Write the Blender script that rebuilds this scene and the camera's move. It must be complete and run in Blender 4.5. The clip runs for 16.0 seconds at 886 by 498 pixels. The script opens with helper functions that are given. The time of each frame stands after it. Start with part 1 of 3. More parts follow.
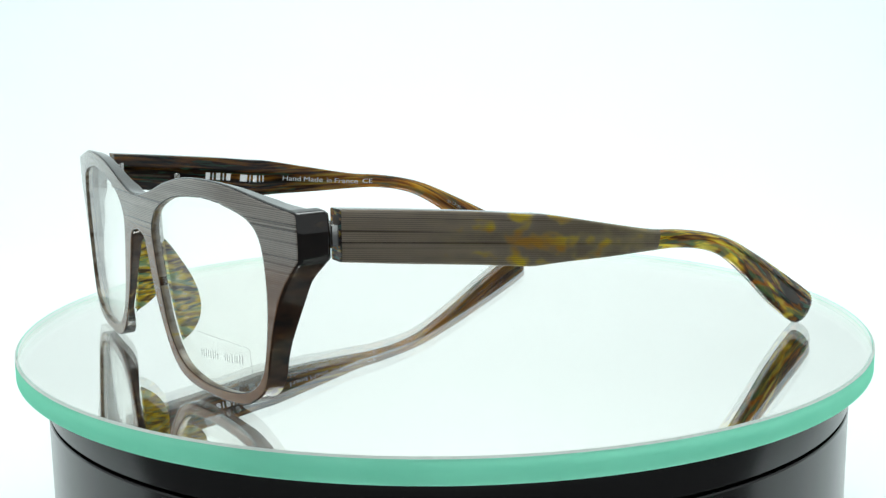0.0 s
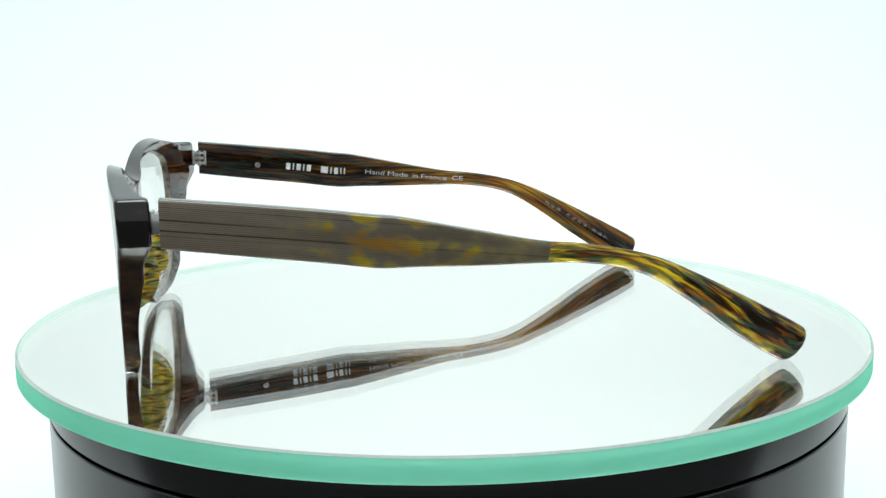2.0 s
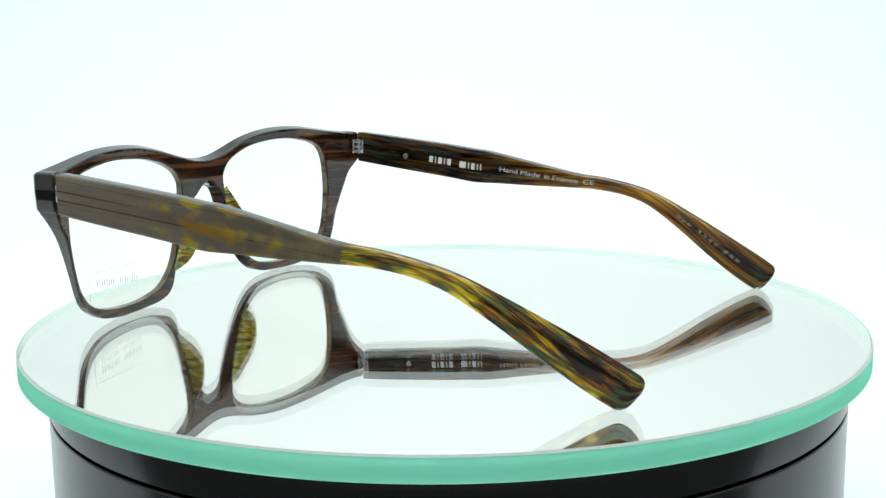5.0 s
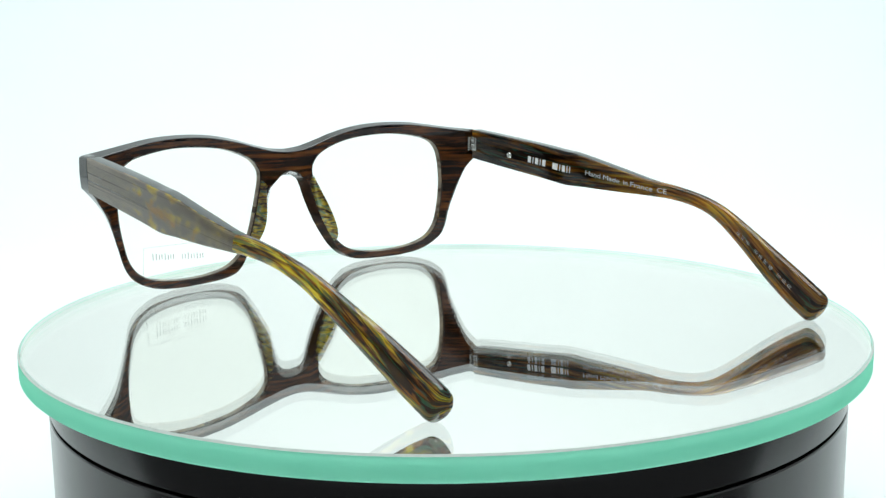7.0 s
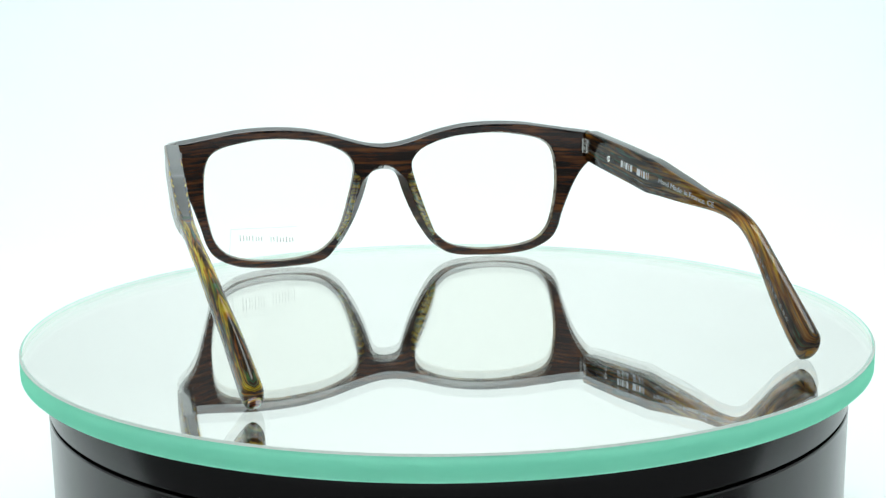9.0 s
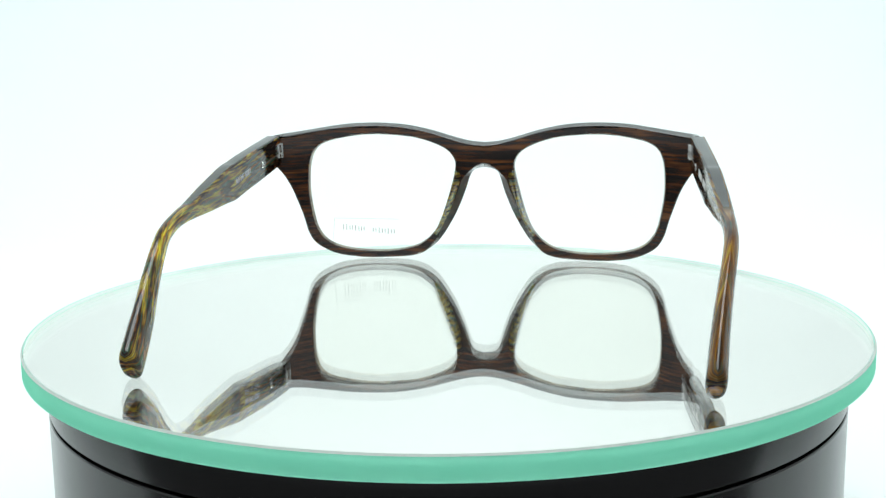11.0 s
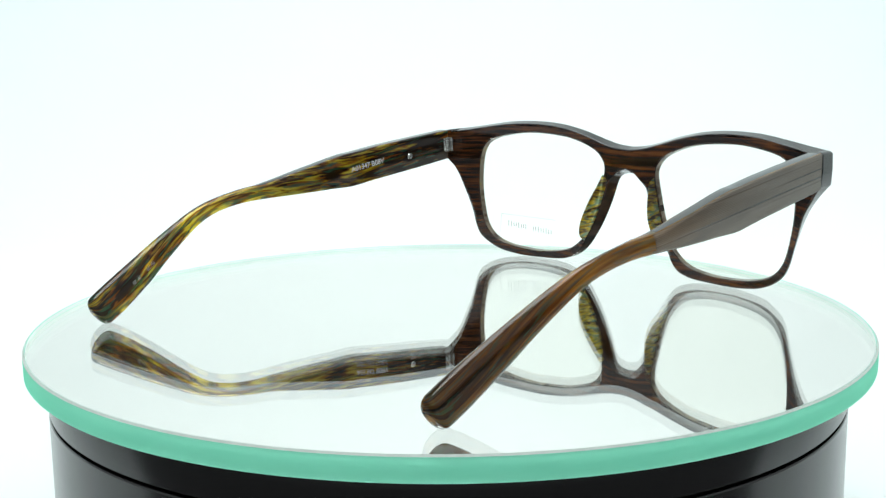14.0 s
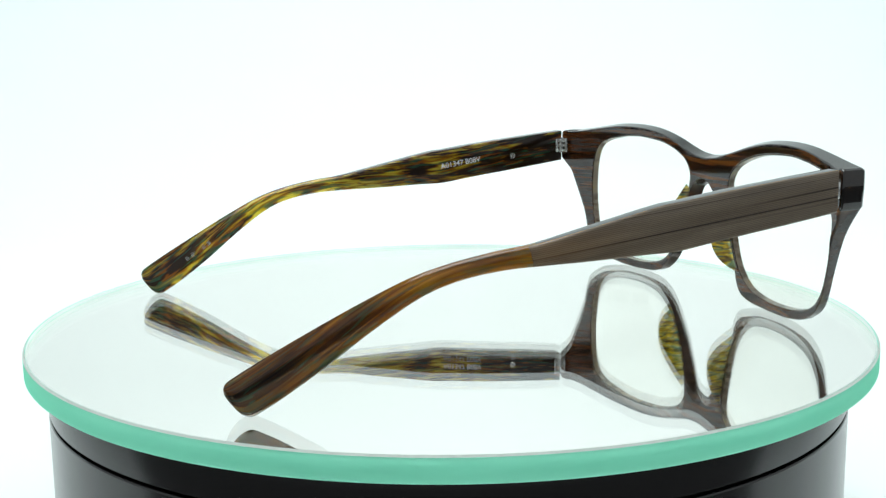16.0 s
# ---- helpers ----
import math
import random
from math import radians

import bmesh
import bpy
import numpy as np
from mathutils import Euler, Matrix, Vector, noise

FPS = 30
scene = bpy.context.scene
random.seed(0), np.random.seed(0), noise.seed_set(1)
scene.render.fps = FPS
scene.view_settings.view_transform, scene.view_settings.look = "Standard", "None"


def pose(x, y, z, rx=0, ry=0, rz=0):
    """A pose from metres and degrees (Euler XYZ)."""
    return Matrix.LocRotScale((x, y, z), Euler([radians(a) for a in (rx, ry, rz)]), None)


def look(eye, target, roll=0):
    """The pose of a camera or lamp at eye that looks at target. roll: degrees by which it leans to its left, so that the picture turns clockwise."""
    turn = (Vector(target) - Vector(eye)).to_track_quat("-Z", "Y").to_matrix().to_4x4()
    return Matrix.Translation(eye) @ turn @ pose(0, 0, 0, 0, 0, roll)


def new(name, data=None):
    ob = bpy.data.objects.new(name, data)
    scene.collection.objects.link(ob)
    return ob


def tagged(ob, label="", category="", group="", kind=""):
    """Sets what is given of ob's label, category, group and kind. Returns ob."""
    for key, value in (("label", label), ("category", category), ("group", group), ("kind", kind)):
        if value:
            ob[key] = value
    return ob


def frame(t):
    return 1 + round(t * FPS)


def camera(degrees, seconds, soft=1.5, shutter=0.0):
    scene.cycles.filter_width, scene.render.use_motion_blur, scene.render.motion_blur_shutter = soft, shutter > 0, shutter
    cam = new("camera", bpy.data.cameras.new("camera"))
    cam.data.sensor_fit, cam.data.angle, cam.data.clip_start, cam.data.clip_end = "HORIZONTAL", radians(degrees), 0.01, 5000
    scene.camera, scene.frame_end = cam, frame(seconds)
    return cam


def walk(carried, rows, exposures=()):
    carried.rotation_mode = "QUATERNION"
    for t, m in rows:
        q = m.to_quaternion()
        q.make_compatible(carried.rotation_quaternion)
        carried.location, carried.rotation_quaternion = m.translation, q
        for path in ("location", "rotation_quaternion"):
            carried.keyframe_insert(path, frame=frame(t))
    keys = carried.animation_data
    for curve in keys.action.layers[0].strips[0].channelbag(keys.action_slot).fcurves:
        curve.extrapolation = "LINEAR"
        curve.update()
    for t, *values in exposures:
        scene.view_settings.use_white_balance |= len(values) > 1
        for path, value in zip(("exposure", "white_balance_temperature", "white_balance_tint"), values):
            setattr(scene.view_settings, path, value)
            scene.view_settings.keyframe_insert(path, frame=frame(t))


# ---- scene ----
# the camera stands still before the turntable; its height is counted from the mirror disc's top
DISC = 0.062
cam = camera(42.06, 16.0, soft=1.35)
EYE = pose(-0.00122, -0.2933, DISC + 0.0695, 90 - 10.13, 0, 0) @ pose(0, 0, 0, 0, 0, -0.64)
walk(cam, [(0.0, EYE), (16.0, EYE)])

# ---- light: a white photo box, open towards a dim room behind the camera ----
world = bpy.data.worlds.new("studio")
scene.world = world
world.use_nodes = True
world.node_tree.nodes["Background"].inputs[0].default_value = (0.90, 0.98, 1.0, 1)
world.node_tree.nodes["Background"].inputs[1].default_value = 0.62


def softbox(name, eye, target, w, h, watts):
    lamp = bpy.data.lights.new(name, "AREA")
    lamp.shape, lamp.size, lamp.size_y, lamp.energy = "RECTANGLE", w, h, watts
    lamp.color = (0.915, 0.995, 0.988)
    ob = new(name, lamp)
    ob.matrix_world = look(eye, target)


softbox("overhead_softbox", (0, 0.17, 0.93), (0, 0.17, 0), 0.5, 0.72, 7.6)


# ---- materials ----
def material(name):
    m = bpy.data.materials.new(name)
    m.use_nodes = True
    return m, m.node_tree, m.node_tree.nodes["Principled BSDF"]


def node(tree, kind, **values):
    n = tree.nodes.new(kind)
    for key, value in values.items():
        n.inputs[key.replace("_", " ")].default_value = value
    return n


def ramp(tree, fac, stops):
    n = tree.nodes.new("ShaderNodeValToRGB")
    while len(n.color_ramp.elements) < len(stops):
        n.color_ramp.elements.new(0.5)
    for e, (at, c) in zip(n.color_ramp.elements, stops):
        e.position, e.color = at, (*c, 1)
    tree.links.new(fac, n.inputs[0])
    return n.outputs[0]


def math_node(tree, op, a, b=None, c=None):
    n = tree.nodes.new("ShaderNodeMath")
    n.operation = op
    for i, v in enumerate((a, b, c)):
        if v is None:
            continue
        if isinstance(v, (int, float)):
            n.inputs[i].default_value = v
        else:
            tree.links.new(v, n.inputs[i])
    return n.outputs[0]


def mix(tree, fac, a, b):
    n = tree.nodes.new("ShaderNodeMix")
    n.data_type = "RGBA"
    for i, v in ((0, fac), (6, a), (7, b)):
        if isinstance(v, (int, float)):
            n.inputs[i].default_value = v
        elif isinstance(v, tuple):
            n.inputs[i].default_value = (*v, 1)
        else:
            tree.links.new(v, n.inputs[i])
    return n.outputs[2]


def stretched_noise(tree, coords, stretch, scale, detail=3.0, distortion=0.0):
    mp = tree.nodes.new("ShaderNodeMapping")
    mp.inputs["Scale"].default_value = stretch
    tree.links.new(coords, mp.inputs[0])
    n = node(tree, "ShaderNodeTexNoise", Scale=scale, Detail=detail, Distortion=distortion)
    tree.links.new(mp.outputs[0], n.inputs["Vector"])
    return n.outputs[0]


def plain(name, colour, rough=0.4, metal=0.0, coat=0.0, grain=0.0, scale=300):
    m, tree, b = material(name)
    b.inputs["Roughness"].default_value = rough
    b.inputs["Metallic"].default_value = metal
    b.inputs["Coat Weight"].default_value = coat
    b.inputs["Coat Roughness"].default_value = 0.05
    co = tree.nodes.new("ShaderNodeTexCoord").outputs["Object"]
    n = stretched_noise(tree, co, (1, 1, 1), scale)
    dark = tuple(c * (1 - grain) for c in colour)
    tree.links.new(ramp(tree, n, [(0.3, dark), (0.7, colour)]), b.inputs["Base Color"])
    return m


def see_through(tree, b, colour, amount, clear=0.0):
    """Lets part of the light pass through the plastic, tinted by its colour; clear: the share that is bent, not scattered."""
    t = tree.nodes.new("ShaderNodeBsdfTranslucent")
    tree.links.new(colour, t.inputs[0])
    if clear:
        thin = tree.nodes.new("ShaderNodeGamma")
        thin.inputs[1].default_value = 0.6
        tree.links.new(colour, thin.inputs[0])
        bent = node(tree, "ShaderNodeBsdfRefraction", Roughness=0.3, IOR=1.2)
        tree.links.new(thin.outputs[0], bent.inputs[0])
        both = tree.nodes.new("ShaderNodeMixShader")
        both.inputs[0].default_value = clear
        tree.links.new(t.outputs[0], both.inputs[1])
        tree.links.new(bent.outputs[0], both.inputs[2])
        t = both
    s = tree.nodes.new("ShaderNodeMixShader")
    if isinstance(amount, float):
        s.inputs[0].default_value = amount
    else:
        tree.links.new(amount, s.inputs[0])
    tree.links.new(b.outputs[0], s.inputs[1])
    tree.links.new(t.outputs[0], s.inputs[2])
    out = s
    if clear:
        # the polish lies over both the scattering and the clear share
        b.inputs["Specular IOR Level"].default_value = 0.0
        b.inputs["Coat Weight"].default_value = 0.0
        shine = node(tree, "ShaderNodeBsdfGlossy", Roughness=0.07)
        lw = node(tree, "ShaderNodeLayerWeight", Blend=0.5)
        out = tree.nodes.new("ShaderNodeMixShader")
        tree.links.new(math_node(tree, "MULTIPLY_ADD", math_node(tree, "POWER", lw.outputs["Facing"], 5.0), 0.95, 0.04), out.inputs[0])
        tree.links.new(s.outputs[0], out.inputs[1])
        tree.links.new(shine.outputs[0], out.inputs[2])
    tree.links.new(out.outputs[0], tree.nodes["Material Output"].inputs[0])


def gloss(b, rough=0.07, coat=0.0):
    b.inputs["Roughness"].default_value = rough
    b.inputs["Coat Weight"].default_value = coat
    b.inputs["Coat Roughness"].default_value = 0.04
    b.inputs["IOR"].default_value = 1.55


def wood_brown_acetate():
    """Dark brown acetate with amber streaks along the brow."""
    m, tree, b = material("brown_streaked_acetate")
    co = tree.nodes.new("ShaderNodeTexCoord").outputs["Object"]
    n = stretched_noise(tree, co, (0.055, 0.05, 1), 1000, 3, 0.15)
    big = stretched_noise(tree, co, (0.3, 0.1, 1), 250, 2)
    v = math_node(tree, "MULTIPLY_ADD", big, 0.35, math_node(tree, "MULTIPLY", n, 0.75))
    col = ramp(tree, v, [(0.42, (0.005, 0.004, 0.003)), (0.52, (0.022, 0.009, 0.005)), (0.60, (0.070, 0.023, 0.007)), (0.70, (0.15, 0.052, 0.012))])
    tree.links.new(col, b.inputs["Base Color"])
    gloss(b, 0.07, 0.35)
    see_through(tree, b, col, 0.12)
    return m


def side_acetate():
    """Plain dark brown acetate of the cut edges, slightly translucent."""
    m, tree, b = material("dark_brown_acetate")
    co = tree.nodes.new("ShaderNodeTexCoord").outputs["Object"]
    n = stretched_noise(tree, co, (0.4, 0.4, 1), 420, 2)
    col = ramp(tree, n, [(0.35, (0.007, 0.005, 0.004)), (0.62, (0.014, 0.008, 0.006)), (0.80, (0.050, 0.030, 0.010))])
    tree.links.new(col, b.inputs["Base Color"])
    gloss(b, 0.07, 0.4)
    see_through(tree, b, col, 0.25)
    return m


def rim_wall_acetate():
    """Polished, half-clear brown acetate of the cut rims."""
    m, tree, b = material("rim_wall_acetate")
    co = tree.nodes.new("ShaderNodeTexCoord").outputs["Object"]
    n = stretched_noise(tree, co, (0.3, 0.3, 0.6), 500, 2)
    col = ramp(tree, n, [(0.36, (0.016, 0.010, 0.007)), (0.60, (0.050, 0.023, 0.012)), (0.70, (0.10, 0.05, 0.02)), (0.78, (0.42, 0.30, 0.04))])
    tree.links.new(col, b.inputs["Base Color"])
    gloss(b, 0.08, 1.0)
    b.inputs["IOR"].default_value = 1.75
    see_through(tree, b, col, 0.25, 0.5)
    return m


def opening_acetate():
    """Pale, polished cut of the lens openings, where the acetate is thin and lets the light through."""
    m, tree, b = material("opening_acetate")
    co = tree.nodes.new("ShaderNodeTexCoord").outputs["Object"]
    n = stretched_noise(tree, co, (0.5, 0.5, 1), 420, 2)
    col = ramp(tree, n, [(0.34, (0.16, 0.10, 0.06)), (0.5, (0.42, 0.33, 0.24)), (0.66, (0.55, 0.44, 0.30)), (0.76, (0.62, 0.46, 0.08))])
    tree.links.new(col, b.inputs["Base Color"])
    gloss(b, 0.08, 0.0)
    see_through(tree, b, col, 0.6, 0.5)
    return m


def pad_acetate():
    """Thin, half-clear tortoise acetate of the nose pads: smoky cream with yellow-green and dark flames."""
    m, tree, b = material("pad_acetate")
    uv = tree.nodes.new("ShaderNodeTexCoord").outputs["UV"]
    n = stretched_noise(tree, uv, (0.10, 1.2, 1), 1.0, 2.0, 0.7)
    col = ramp(tree, n, [(0.38, (0.05, 0.03, 0.012)), (0.45, (0.22, 0.14, 0.05)), (0.51, (0.62, 0.42, 0.03)), (0.58, (0.86, 0.66, 0.06)), (0.68, (0.82, 0.74, 0.42))])
    green = ramp(tree, stretched_noise(tree, uv, (0.08, 0.9, 1), 1.3, 2, 0.6), [(0.52, (0, 0, 0)), (0.60, (0.75, 0.75, 0.75))])
    col = mix(tree, green, col, (0.05, 0.26, 0.19))
    tree.links.new(mix(tree, 0.6, col, (0.02, 0.015, 0.01)), b.inputs["Base Color"])
    gloss(b, 0.07, 0.6)
    see_through(tree, b, col, 0.75, 0.5)
    return m


def tortoise_acetate(name, amber, contrast=1.0):
    """Tortoise acetate: dark brown with yellow, amber and green flames along the temple (UV: length in mm, height in mm)."""
    m, tree, b = material(name)
    uv = tree.nodes.new("ShaderNodeTexCoord").outputs["UV"]
    sep = tree.nodes.new("ShaderNodeSeparateXYZ")
    tree.links.new(uv, sep.inputs[0])

    def along(a, b_, low, high):
        n = tree.nodes.new("ShaderNodeMapRange")
        n.interpolation_type = "SMOOTHSTEP"
        for k, w in ((1, a), (2, b_), (3, low), (4, high)):
            n.inputs[k].default_value = w
        tree.links.new(sep.outputs[0], n.inputs[0])
        return n.outputs[0]

    streak = stretched_noise(tree, uv, (0.045, 0.95, 1) if amber else (0.075, 0.62, 1), 1.0, 3.0 if amber else 1.8, 0.5 if amber else 1.2)
    flame = stretched_noise(tree, uv, (0.05, 0.30, 1), 1.0, 2.0, 0.4)
    hue = stretched_noise(tree, uv, (0.10, 0.9, 1), 1.0, 2, 0.6)
    v = math_node(tree, "MULTIPLY_ADD", flame, 0.45, math_node(tree, "MULTIPLY", streak, 0.62))
    if amber:
        # the inner face is darkest at the hinge; the outer side is an even, clear amber brown
        v = math_node(tree, "MULTIPLY_ADD", v, contrast, 0.59 * (1 - contrast))
        if contrast == 1.0:
            v = math_node(tree, "ADD", v, along(38, 78, -0.08, 0.02))
            v = math_node(tree, "ADD", v, along(112, 134, 0.0, -0.08))
        else:
            v = math_node(tree, "ADD", v, along(96, 126, 0.0, -0.085))
        col = ramp(tree, v, [(0.40, (0.010, 0.005, 0.003)), (0.47, (0.06, 0.022, 0.005)), (0.54, (0.26, 0.095, 0.010)), (0.60, (0.48, 0.21, 0.015)), (0.68, (0.72, 0.50, 0.04))])
        green = ramp(tree, hue, [(0.56, (0, 0, 0)), (0.62, (0.45, 0.45, 0.45))])
    else:
        v = math_node(tree, "MULTIPLY_ADD", v, 1.35, -0.1873)
        v = math_node(tree, "ADD", v, along(14, 50, -0.14, -0.018))
        v = math_node(tree, "ADD", v, along(64, 84, 0.0, 0.055))
        v = math_node(tree, "ADD", v, along(96, 118, 0.0, -0.15))
        col = ramp(tree, v, [(0.43, (0.026, 0.012, 0.005)), (0.50, (0.11, 0.045, 0.008)), (0.54, (0.40, 0.19, 0.012)), (0.58, (0.76, 0.54, 0.025)), (0.66, (0.92, 0.80, 0.08))])
        red = ramp(tree, stretched_noise(tree, uv, (0.06, 0.45, 1), 1.7, 2, 0.6), [(0.58, (0, 0, 0)), (0.63, (0.8, 0.8, 0.8))])
        col = mix(tree, red, col, (0.42, 0.11, 0.010))
        green = ramp(tree, hue, [(0.56, (0, 0, 0)), (0.61, (0.75, 0.75, 0.75))])
    col = mix(tree, green, col, (0.03, 0.13, 0.06))
    tree.links.new(col, b.inputs["Base Color"])
    gloss(b, 0.06, 0.4)
    see_through(tree, b, col, 0.72, 0.75)
    return m


def striped_laminate(name, blotched, front=False):
    """Grey-taupe laminate with fine engraved lines along it (UV: length in mm, height in mm)."""
    m, tree, b = material(name)
    uv = tree.nodes.new("ShaderNodeTexCoord").outputs["UV"]
    sep = tree.nodes.new("ShaderNodeSeparateXYZ")
    tree.links.new(uv, sep.inputs[0])
    u, v = sep.outputs[0], sep.outputs[1]
    wob = stretched_noise(tree, uv, (0.02, 0.2, 1), 1.0, 1)
    v2 = math_node(tree, "MULTIPLY_ADD", wob, 0.12, v)
    fine = math_node(tree, "PINGPONG", v2, 0.19)
    fine = ramp(tree, math_node(tree, "DIVIDE", fine, 0.19), [(0.12, (0.32, 0.32, 0.32)), (0.45, (1, 1, 1))])
    heavy = stretched_noise(tree, uv, (0.004, 1.35, 1), 1.0, 1)
    heavy = ramp(tree, heavy, [(0.36, (0.22, 0.18, 0.16)), (0.41, (1, 1, 1))])
    patch = stretched_noise(tree, uv, (0.03, 0.3, 1), 1.0, 3)
    base = ramp(tree, patch, [(0.3, (0.26, 0.215, 0.18)), (0.7, (0.43, 0.38, 0.33))])
    if blotched:
        base = ramp(tree, patch, [(0.3, (0.25, 0.195, 0.145)), (0.7, (0.41, 0.335, 0.26))])
    if not blotched and not front:
        base = ramp(tree, patch, [(0.3, (0.18, 0.135, 0.092)), (0.7, (0.285, 0.22, 0.155))])
    col = mix(tree, 1.0, base, heavy)
    tree.nodes[-1].blend_type = "MULTIPLY"
    col = mix(tree, 0.75, col, fine)
    tree.nodes[-1].blend_type = "MULTIPLY"
    if blotched:
        blot = stretched_noise(tree, uv, (0.19, 0.34, 1), 1.0, 1.5, 0.1)
        band = tree.nodes.new("ShaderNodeMapRange")
        band.interpolation_type = "SMOOTHSTEP"
        for i, w in ((1, 18.0), (2, 48.0), (3, -0.2), (4, 0.05)):
            band.inputs[i].default_value = w
        tree.links.new(u, band.inputs[0])
        fade = tree.nodes.new("ShaderNodeMapRange")
        fade.interpolation_type = "SMOOTHSTEP"
        for i, w in ((1, 52.0), (2, 70.0), (3, 0.0), (4, -0.14)):
            fade.inputs[i].default_value = w
        tree.links.new(u, fade.inputs[0])
        s = math_node(tree, "ADD", math_node(tree, "ADD", blot, band.outputs[0]), fade.outputs[0])
        mask = ramp(tree, s, [(0.52, (0, 0, 0)), (0.69, (0.95, 0.95, 0.95))])
        tint = ramp(tree, patch, [(0.44, (0.42, 0.20, 0.015)), (0.58, (0.64, 0.47, 0.02))])
        tint = mix(tree, 0.6, tint, fine)
        tree.nodes[-1].blend_type = "MULTIPLY"
        olive = tree.nodes.new("ShaderNodeMapRange")
        olive.interpolation_type = "SMOOTHSTEP"
        for i, w in ((1, 14.0), (2, 62.0), (3, 0.1), (4, 0.65)):
            olive.inputs[i].default_value = w
        tree.links.new(u, olive.inputs[0])
        col = mix(tree, olive.outputs[0], col, ramp(tree, blot, [(0.4, (0.12, 0.09, 0.035)), (0.6, (0.23, 0.18, 0.05))]))
        col = mix(tree, mask, col, tint)
    if not blotched and not front:
        # the amber of the temple shows through towards the joint
        glow = tree.nodes.new("ShaderNodeMapRange")
        glow.interpolation_type = "SMOOTHSTEP"
        for i, w in ((1, 50.0), (2, 80.0), (3, 0.0), (4, 0.4)):
            glow.inputs[i].default_value = w
        tree.links.new(u, glow.inputs[0])
        col = mix(tree, glow.outputs[0], col, ramp(tree, patch, [(0.4, (0.13, 0.065, 0.022)), (0.6, (0.27, 0.13, 0.03))]))
    if front:
        low = tree.nodes.new("ShaderNodeMapRange")
        low.interpolation_type = "SMOOTHSTEP"
        for i, w in ((1, 26.0), (2, 34.0), (3, 1.0), (4, 0.0)):
            low.inputs[i].default_value = w
        tree.links.new(v, low.inputs[0])
        col = mix(tree, low.outputs[0], col, ramp(tree, patch, [(0.3, (0.15, 0.062, 0.026)), (0.7, (0.25, 0.125, 0.06))]))
    tree.links.new(col, b.inputs["Base Color"])
    gloss(b, 0.22, 0.3)
    if not front:
        see_through(tree, b, col, 0.3)
    bump = node(tree, "ShaderNodeBump", Strength=0.35, Distance=0.00008)
    tree.links.new(fine, bump.inputs["Height"])
    tree.links.new(bump.outputs[0], b.inputs["Normal"])
    return m


def clear_plate(name, tint):
    """Clear demo lens: passes light straight on, with a faint mirror gloss."""
    m, tree, b = material(name)
    tree.nodes.remove(b)
    t, g = tree.nodes.new("ShaderNodeBsdfTransparent"), node(tree, "ShaderNodeBsdfGlossy", Roughness=0.02)
    t.inputs[0].default_value = (*tint, 1)
    s = tree.nodes.new("ShaderNodeMixShader")
    lw = node(tree, "ShaderNodeLayerWeight", Blend=0.5)
    fac = math_node(tree, "MULTIPLY_ADD", math_node(tree, "POWER", lw.outputs["Facing"], 5.0), 0.85, 0.012)
    for a, c in ((fac, s.inputs[0]), (t.outputs[0], s.inputs[1]), (g.outputs[0], s.inputs[2]), (s.outputs[0], tree.nodes["Material Output"].inputs[0])):
        tree.links.new(a, c)
    return m


def glass(name, tint):
    m, tree, b = material(name)
    tree.nodes.remove(b)
    g = node(tree, "ShaderNodeBsdfGlass", Roughness=0.0, IOR=1.5)
    g.inputs[0].default_value = (*tint, 1)
    tree.links.new(g.outputs[0], tree.nodes["Material Output"].inputs[0])
    return m


def glass_edge():
    """Ground glass edge: scatters the green light that the disc carries."""
    m, tree, b = material("green_glass_edge")
    co = tree.nodes.new("ShaderNodeTexCoord").outputs["Object"]
    n = stretched_noise(tree, co, (1, 1, 6), 90)
    col = ramp(tree, n, [(0.3, (0.37, 0.90, 0.71)), (0.7, (0.40, 0.93, 0.74))])
    tree.links.new(col, b.inputs["Base Color"])
    gloss(b, 0.35, 0.0)
    see_through(tree, b, col, 0.9)
    return m


def pale_helper():
    """Pale coat of an added ring that makes the far edge look nearly colourless."""
    m, tree, b = material("pale_edge_helper")
    co = tree.nodes.new("ShaderNodeTexCoord").outputs["Object"]
    col = ramp(tree, stretched_noise(tree, co, (1, 1, 6), 90), [(0.3, (0.88, 0.95, 0.93)), (0.7, (0.92, 0.98, 0.96))])
    tree.links.new(col, b.inputs["Base Color"])
    gloss(b, 0.5, 0.0)
    see_through(tree, b, col, 0.22)
    return m


BROWN = wood_brown_acetate()
TORTOISE = tortoise_acetate("tortoise_acetate", False)
AMBER, AMBER_INNER = tortoise_acetate("amber_acetate", True, 0.45), tortoise_acetate("amber_tortoise_acetate", True, 1.0)
DARK_BROWN, RIM_WALL, OPENING_WALL, PAD = side_acetate(), rim_wall_acetate(), opening_acetate(), pad_acetate()
FRONT_LAMINATE = striped_laminate("front_laminate", False, True)
LAMINATE, LAMINATE_SPOTTED = striped_laminate("striped_laminate", False), striped_laminate("spotted_striped_laminate", True)
LENS = clear_plate("clear_lens", (0.994, 0.996, 0.980))
METAL = plain("brushed_steel", (0.62, 0.62, 0.60), 0.25, 1.0, 0, 0.15, 2000)
INK = plain("silver_print", (0.75, 0.76, 0.76), 0.4, 0.0, 0, 0.1, 2000)


